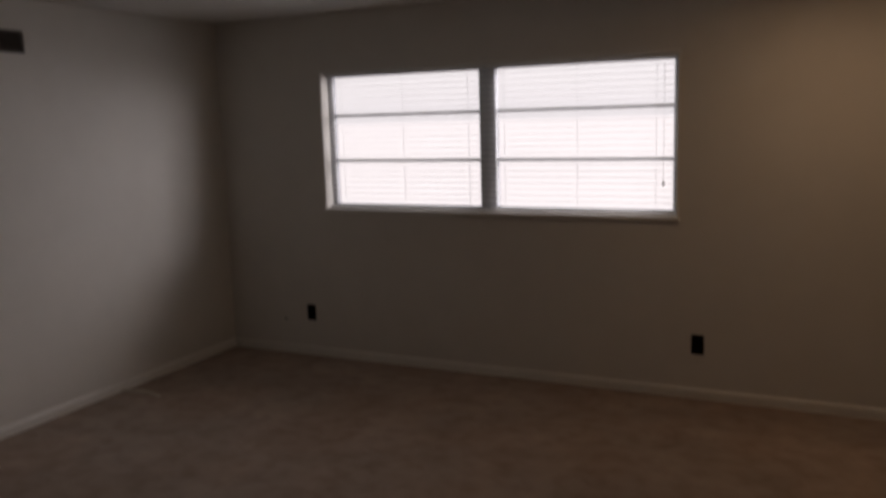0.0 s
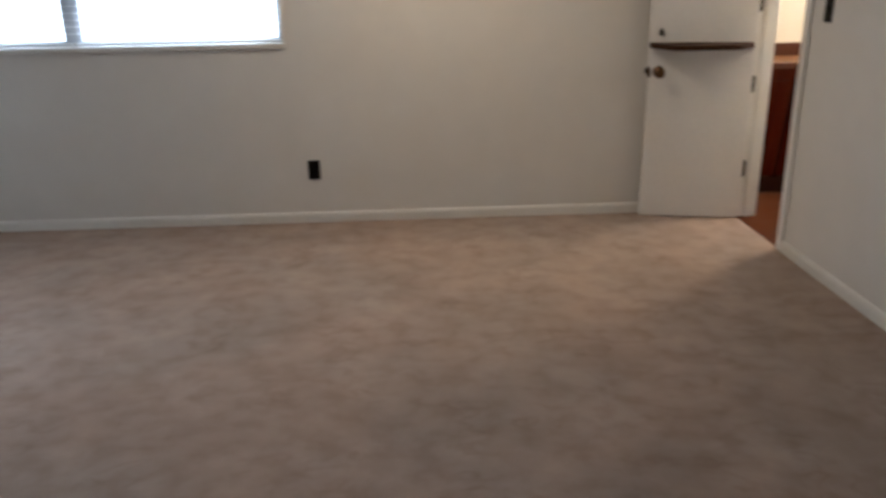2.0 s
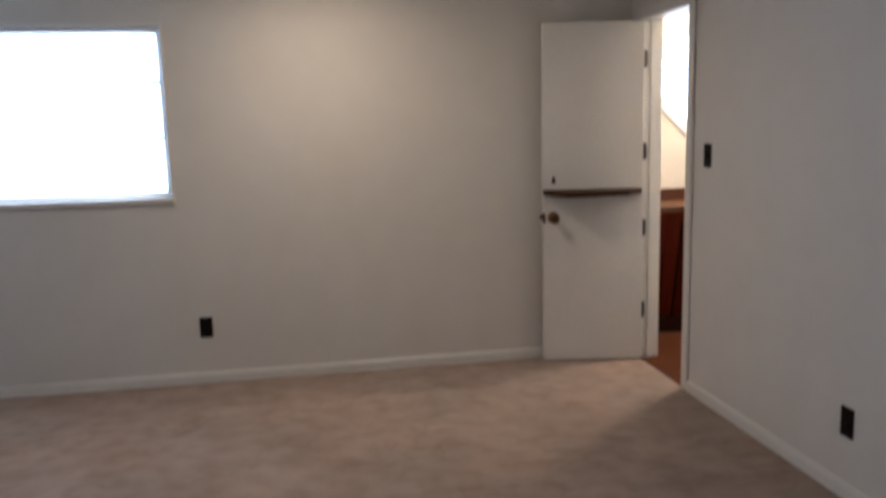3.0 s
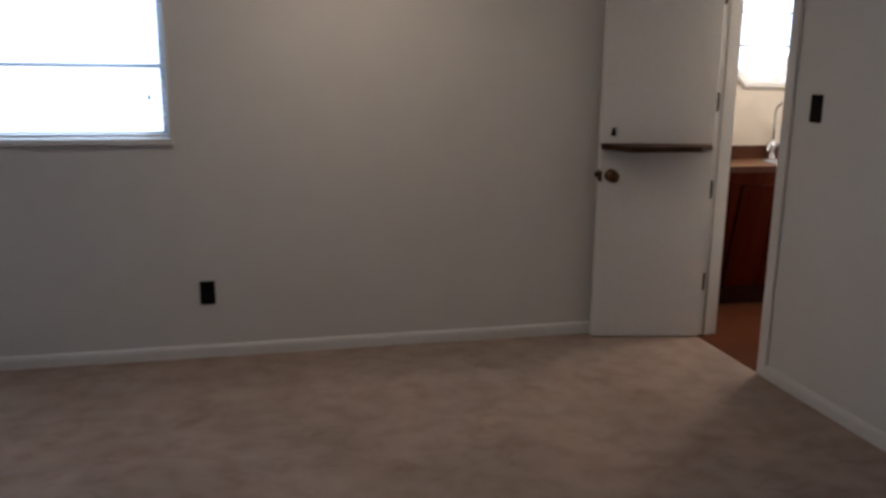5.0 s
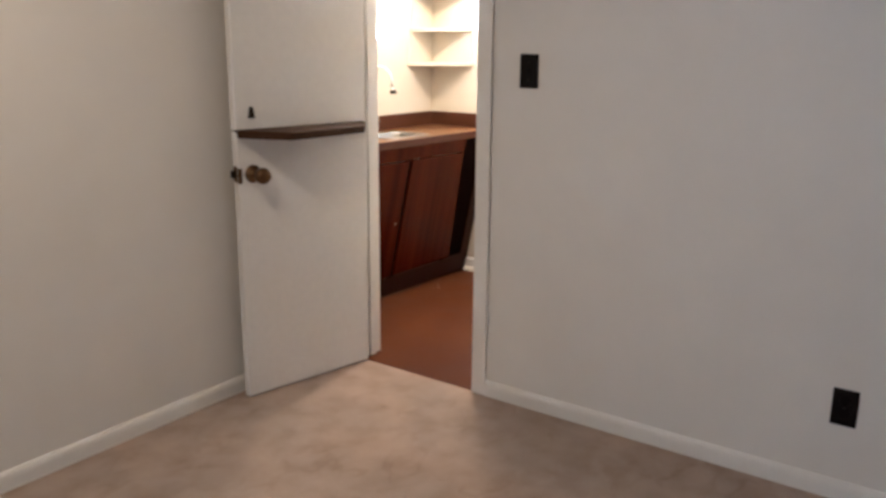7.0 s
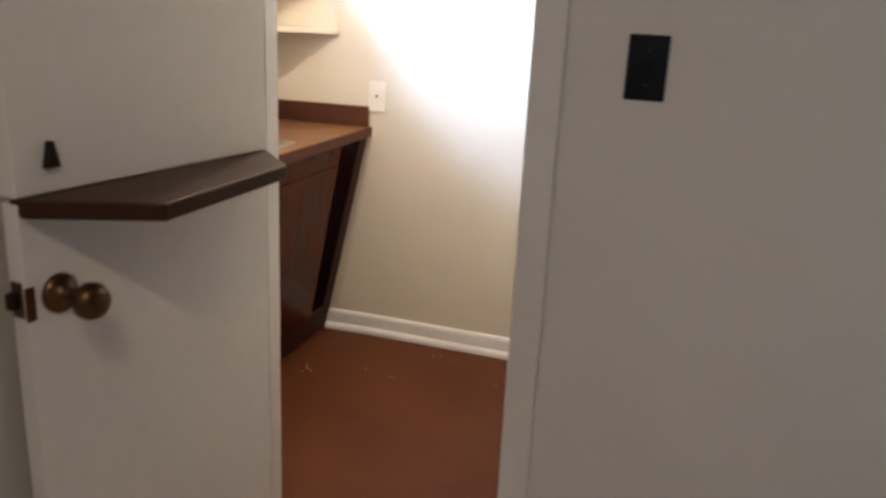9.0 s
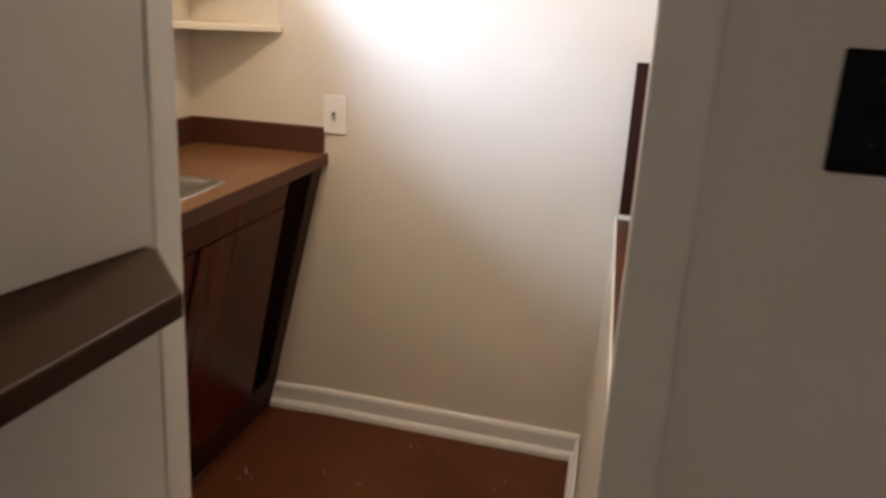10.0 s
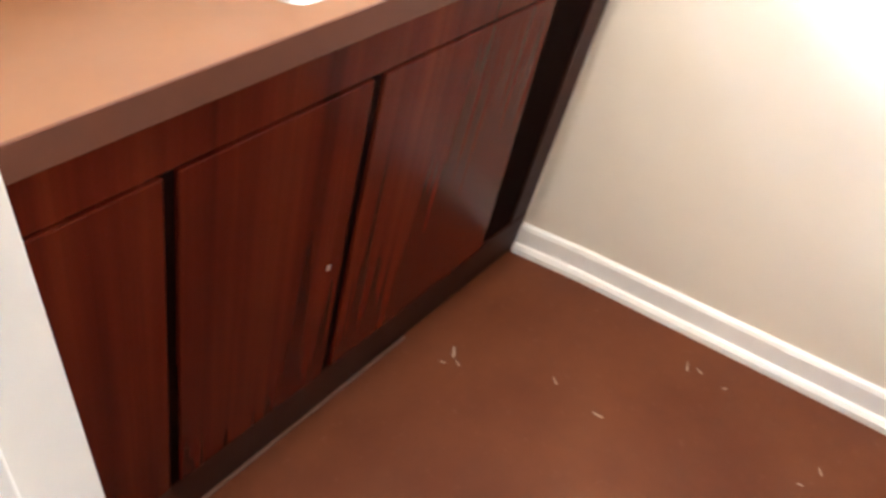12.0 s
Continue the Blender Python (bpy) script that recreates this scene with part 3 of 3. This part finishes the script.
# ---- air vent ----
vent = thing("air_vent", (LEFT, -1.722, 2.135), "dark brown metal air vent high on the wall", "vent")
part("backing", box(0.0, 0.003, -0.15, 0.15, -0.06, 0.06), IRON, vent)
for b in ((-0.15, 0.15, 0.046, 0.06), (-0.15, 0.15, -0.06, -0.046), (-0.15, -0.134, -0.046, 0.046), (0.134, 0.15, -0.046, 0.046)):
    part("frame", box(0.003, 0.012, *b, 0.002), VENT, vent)
for i in range(7):
    z = -0.039 + i * 0.013
    s = part("slat", box(-0.006, 0.006, -0.134, 0.134, -0.0012, 0.0012), VENT, vent)
    s.matrix_local = pose(0.007, 0, z, 0, 35, 0)


# ---- ceiling lamps ----
def ceiling_lamp(name, x, y, r, label):
    t = thing(name, (x, y, TOP), label, "ceiling light")
    part("base", lathe([(0.0, 0.0), (r * 0.8, 0.0), (r * 0.82, -0.012), (r * 0.7, -0.03), (r * 0.5, -0.034), (0, -0.034)], 32), TRIM, t, "", True)
    part("bulb_holder", lathe([(0.0, -0.034), (0.02, -0.034), (0.02, -0.075), (0.0, -0.08)], 16), IVORY, t, "", True)
    part("bulb", lathe([(0.0, -0.075), (0.014, -0.078), (0.016, -0.09), (0.028, -0.115), (0.029, -0.13), (0.02, -0.148), (0.0, -0.155)], 20), OPAL, t, "glowing bulb", True)
    return t


ceiling_lamp("ceiling_light", 0.78, -0.10, 0.09, "bare glowing bulb on a white porcelain ceiling holder")
flush = thing("ceiling_light", (-1.85, -0.88, TOP), "white flush ceiling light with a glowing glass bottom", "ceiling light")
part("rim", lathe([(0.0, 0.0), (0.145, 0.0), (0.150, -0.010), (0.150, -0.084), (0.144, -0.084), (0.142, -0.066), (0.0, -0.060)], 40), TRIM, flush, "", True)
part("diffuser", lathe([(0.0, -0.078), (0.10, -0.077), (0.138, -0.072), (0.138, -0.069), (0.0, -0.070)], 40), OPAL, flush, "glowing opal glass", True)


# ---- bar counter and cabinet ----
CT, CF, SKEW = 0.870, 0.127, 0.036           # counter height, front edge at the far wall, how far it drifts back per metre


def drift(x):
    """The counter's front is not quite square to the walls."""
    return SKEW * (FAR - x)


def front_y(z):
    """The slanting cabinet front: it leans back towards the floor."""
    return 0.136 + (0.84 - z) / 0.84 * 0.176


SINK = (0.671, 1.008, 0.211, 0.470)
counter = thing("bar_counter", (0.84, 0.46, CT), "brown laminate bar counter with dark edge and backsplash", "counter")
counter.matrix_world = Matrix()
bm = bmesh.new()
hole = (SINK[0] + 0.015, SINK[1] - 0.015, SINK[2] + 0.015, SINK[3] - 0.015)
for b in ((THICK, hole[0], CF + 0.006, BAR_BACK), (hole[1], FAR, CF + 0.006, BAR_BACK), (hole[0], hole[1], CF + 0.006, hole[2]), (hole[0], hole[1], hole[3], BAR_BACK)):
    add_box(bm, b[0], b[1], b[2], b[3], CT - 0.036, CT)
for v in bm.verts:
    if v.co.y < CF + 0.02:
        v.co.y += drift(v.co.x)
part("worktop", bm, LAMINATE, counter)
bm = box(THICK, FAR, CF, CF + 0.006, CT - 0.037, CT + 0.0005, 0.001)
for v in bm.verts:
    v.co.y += drift(v.co.x)
part("front_edge", bm, EDGE_LAMINATE, counter, "dark brown edge strip")
part("backsplash", box(THICK, FAR - 0.018, BAR_BACK - 0.018, BAR_BACK, CT, CT + 0.08, 0.002), EDGE_LAMINATE, counter, "dark brown backsplash")
part("backsplash", box(FAR - 0.018, FAR, CF + 0.012, BAR_BACK, CT, CT + 0.08, 0.002), EDGE_LAMINATE, counter, "dark brown backsplash")

cabinet = thing("bar_cabinet", (0.84, 0.4, 0), "dark cherry-stained bar cabinet with leaning front and plain doors", "cabinet")
cabinet.matrix_world = Matrix()


def slanted(x0, x1, za, zb, out, thick, bevel=0.003):
    """A board on the leaning front, proud of it by out."""
    bm = box(x0, x1, 0, thick, 0, 1, 0)
    for v in bm.verts:
        z = za + (zb - za) * v.co.z
        v.co = Vector((v.co.x, front_y(z) + drift(v.co.x) - out + v.co.y, z))
    if bevel:
        bmesh.ops.bevel(bm, geom=list(bm.edges), offset=bevel, segments=2, affect="EDGES", profile=0.5)
    return bm


EDGE_X = 1.245                                # end of the doors, where the recessed panel begins
part("top_rail", slanted(THICK, EDGE_X, 0.759, 0.833, 0.0, 0.02, 0.002), WOOD, cabinet)
# the dark lining colour carries the shade along the cabinet's foot
part("bottom_rail", slanted(THICK, FAR - 0.004, 0.0, 0.116, -0.004, 0.02, 0.002), DARK_LINING, cabinet, "bottom rail, darker brown for the shade along the floor")
# stiles behind the door slots, with the slots' shade put into their colour
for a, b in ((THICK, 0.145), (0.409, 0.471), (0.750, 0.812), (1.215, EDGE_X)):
    part("stile", slanted(a, b, 0.10, 0.77, -0.004, 0.012), GAP_SHADE, cabinet)
for a, b in ((0.124, 0.431), (0.449, 0.770), (0.792, EDGE_X - 0.004)):
    bm = slanted(a, b, 0.119, 0.756, 0.003, 0.018, 0.003)
    if b > 1.0:                               # the last door widens towards the floor
        for v in bm.verts:
            if v.co.x > 1.2:
                v.co.x += 0.05 * (0.756 - v.co.z) / 0.637
    leaf = part("cabinet_door", bm, WOOD, cabinet)
    if a < 0.5 < b:
        part("paint_fleck", slanted(0.733, 0.739, 0.416, 0.427, 0.0045, 0.0025, 0.0), CHIP, leaf, "pale paint fleck")
# the recess's shade is painted on as this panel's near-black
part("recessed_panel", slanted(EDGE_X, FAR - 0.002, 0.0, 0.833, -0.012, 0.018, 0.0), GAP_SHADE, cabinet, "recessed panel coloured near-black for the shade in it")
part("floor_bead", slanted(THICK, 1.05, -0.003, 0.001, 0.004, 0.006, 0.0), CAULK, cabinet, "thin dusty brown bead along the floor")
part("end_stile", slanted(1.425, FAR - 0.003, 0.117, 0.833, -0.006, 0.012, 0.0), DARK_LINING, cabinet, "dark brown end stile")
part("back_panel", box(THICK, FAR, BAR_BACK - 0.012, BAR_BACK, 0.0, 0.84), DARK_LINING, cabinet)
part("bottom_panel", box(THICK, FAR, 0.38, BAR_BACK - 0.012, 0.10, 0.118), DARK_LINING, cabinet)

# ---- sink and tap ----
sink = thing("bar_sink", ((SINK[0] + SINK[1]) / 2, (SINK[2] + SINK[3]) / 2, CT), "small square stainless steel bar sink set in the counter", "sink")


def rounded_rect(cx, cy, w, d, r, k=6):
    pts = []
    for sx, sy, a0 in ((1, 1, 0), (-1, 1, 90), (-1, -1, 180), (1, -1, 270)):
        for i in range(k + 1):
            a = radians(a0 + 90 * i / k)
            pts.append((cx + sx * (w / 2 - r) + r * math.cos(a), cy + sy * (d / 2 - r) + r * math.sin(a)))
    return pts


def sink_mesh():
    bm = bmesh.new()
    w, d = SINK[1] - SINK[0], SINK[3] - SINK[2]
    loops = [(0, 0, w, d, 0.03, 0.0005), (0, 0, w - 0.004, d - 0.004, 0.03, 0.0035), (0, 0, w - 0.044, d - 0.044, 0.045, 0.003),
             (0, 0, w - 0.054, d - 0.054, 0.045, -0.006), (0, 0, w - 0.07, d - 0.07, 0.045, -0.13), (0, 0, w - 0.105, d - 0.105, 0.04, -0.155), (0, 0, 0.09, 0.09, 0.04, -0.16)]
    rings = [[bm.verts.new((x, y, z)) for x, y in rounded_rect(cx, cy, ww, dd, r)] for cx, cy, ww, dd, r, z in loops]
    for a, b in zip(rings, rings[1:]):
        for i in range(len(a)):
            j = (i + 1) % len(a)
            bm.faces.new((a[i], a[j], b[j], b[i]))
    bm.faces.new(rings[-1])
    return bm


basin = part("basin", sink_mesh(), STEEL, sink, "", True)
part("drain", lathe([(0.0, -0.158), (0.03, -0.158), (0.034, -0.155), (0.038, -0.157), (0.038, -0.16)], 24, Matrix()), CHROME, basin, "", True)

tap = thing("sink_tap", pose(0.818, 0.492, CT + 0.0005, 0, 0, 22), "chrome gooseneck bar tap with two side levers", "tap")
part("base_plate", prism(rounded_rect(0, 0, 0.150, 0.050, 0.024), 0.0, 0.007, 0.002), CHROME, tap)
part("body", lathe([(0.0, 0.006), (0.026, 0.006), (0.025, 0.012), (0.020, 0.022), (0.016, 0.04), (0.017, 0.055), (0.025, 0.066), (0.031, 0.080), (0.030, 0.094), (0.022, 0.106), (0.013, 0.114), (0.0, 0.116)], 28), CHROME, tap, "", True)
arc = [(0, 0, 0.11), (0, 0, 0.2), (0, 0, 0.288)]
for i in range(1, 13):
    a = math.pi * i / 13
    arc.append((0.004 * i / 13, -0.062 + 0.062 * math.cos(a), 0.288 + 0.062 * math.sin(a)))
arc += [(0.006, -0.125, 0.270), (0.008, -0.13, 0.246)]
part("spout", tube(arc, 0.0075, 14), CHROME, tap, "", True)
spray = part("spray_head", tube([(0.0085, -0.130, 0.248), (0.009, -0.132, 0.237), (0.0095, -0.133, 0.230)], [0.010, 0.012, 0.016], 16), CHROME, tap, "", True)
part("spray_tip", tube([(0.0095, -0.133, 0.2298), (0.010, -0.134, 0.214)], [0.0165, 0.0190], 16), BLACK, spray, "black spray tip", True)
for side in (-1, 1):
    hub = part("handle_hub", tube([(side * 0.026, 0, 0.086), (side * 0.034, 0, 0.087), (side * 0.046, 0, 0.088), (side * 0.050, 0, 0.088)], [0.015, 0.0175, 0.0165, 0.012], 18), CHROME, tap, "", True)
    part("lever", tube([(side * 0.046, -0.002, 0.094), (side * 0.062, -0.012, 0.090), (side * 0.080, -0.024, 0.074), (side * 0.092, -0.032, 0.056)], [0.0085, 0.009, 0.0085, 0.0075], 12), CHROME, hub, "", True)

# ---- corner shelves ----
rack = thing("corner_shelf", (FAR, BAR_BACK, 1.219), "cream painted triangular corner shelf unit, empty", "shelf")
for i in range(5):
    z, sx, sy = i * 0.192, 0.235 - 0.02 * i, 0.30 - 0.02 * i
    part("shelf", prism([(0, 0), (-sx, 0), (-sx, -0.012), (-0.012, -sy), (0, -sy)], z, z + 0.018, 0.002), BAR_WALL, rack)


def tapered(w0, w1, h, axis):
    bm = bmesh.new()
    t = 0.005
    rows = [(-w0, 0.018), (-0.006, 0.018), (-0.006, h), (-w1, h)]
    a = [bm.verts.new((u, -0.0005, z) if axis == 0 else (-0.0005, u, z)) for u, z in rows]
    b = [bm.verts.new((u, -t, z) if axis == 0 else (-t, u, z)) for u, z in rows]
    bm.faces.new(a)
    bm.faces.new(b[::-1])
    for i in range(4):
        bm.faces.new((a[i], a[(i + 1) % 4], b[(i + 1) % 4], b[i]))
    return bm


part("side_board", tapered(0.228, 0.15, 0.80, 0), BAR_WALL, rack)
part("side_board", tapered(0.293, 0.215, 0.80, 1), BAR_WALL, rack)


# ---- paint chips on the bar floor ----
def paint_chip(x, y, size, turn, curl):
    t = thing("paint_chip", pose(x, y, -0.004, 0, 0, turn), "small curled pale paint chip on the vinyl floor", "debris", "paint chips")
    bm = bmesh.new()
    k = 6
    a = [bm.verts.new((size * math.sin(curl * i / k) / max(curl, 0.1), -size * 0.06 * (1 + 0.4 * math.sin(i)), size * (1 - math.cos(curl * i / k)) / max(curl, 0.1) + 0.0005)) for i in range(k + 1)]
    b = [bm.verts.new((v.co.x, size * 0.08, v.co.z)) for v in a]
    c = [bm.verts.new((v.co.x, v.co.y, v.co.z + 0.0012)) for v in a]
    d = [bm.verts.new((v.co.x, v.co.y, v.co.z + 0.0012)) for v in b]
    for i in range(k):
        for p, q in ((a, b), (d, c), (b, d), (c, a)):
            bm.faces.new((p[i], p[i + 1], q[i + 1], q[i]))
    bm.faces.new((a[0], b[0], d[0], c[0]))
    bm.faces.new((a[k], b[k], d[k], c[k]))
    part("flake", bm, CHIP, t)


for chip in ((1.067, 0.207, 0.034, 30, 2.6), (1.042, 0.210, 0.016, 120, 1.0), (1.054, 0.182, 0.014, 70, 0.8), (1.136, -0.010, 0.018, 60, 0.9), (1.113, -0.128, 0.022, 100, 0.5),
             (1.348, -0.213, 0.020, 20, 0.8), (1.360, -0.242, 0.016, 75, 0.6), (1.351, -0.300, 0.018, 150, 0.9), (1.242, -0.526, 0.016, 35, 0.5), (1.196, -0.504, 0.012, 110, 0.4)):
    paint_chip(*chip)


# ---- lifted carpet edge ----
fold = thing("carpet_fold", (LEFT + 0.014, -1.12, 0.0), "small lifted wrinkle of pale carpet backing at the baseboard", "carpet fold")
bm = bmesh.new()
rings = []
for i in range(9):
    t = i / 8
    h, w = 0.020 * math.sin(math.pi * (0.15 + 0.85 * t)) + 0.002, 0.035 * (1.1 - 0.6 * t)
    x, y = 0.30 * t, 0.03 * math.sin(3 * t)
    rings.append([bm.verts.new((x, y + w * c, h * k)) for c, k in ((-1, -0.05), (-0.6, 0.45), (0, 1.0), (0.6, 0.5), (1, -0.05))])
for a, b in zip(rings, rings[1:]):
    for k in range(5):
        bm.faces.new((a[k], a[(k + 1) % 5], b[(k + 1) % 5], b[k]))
bm.faces.new(rings[0])
bm.faces.new(rings[-1][::-1])
part("wrinkle", bm, BACKING, fold, "", True)
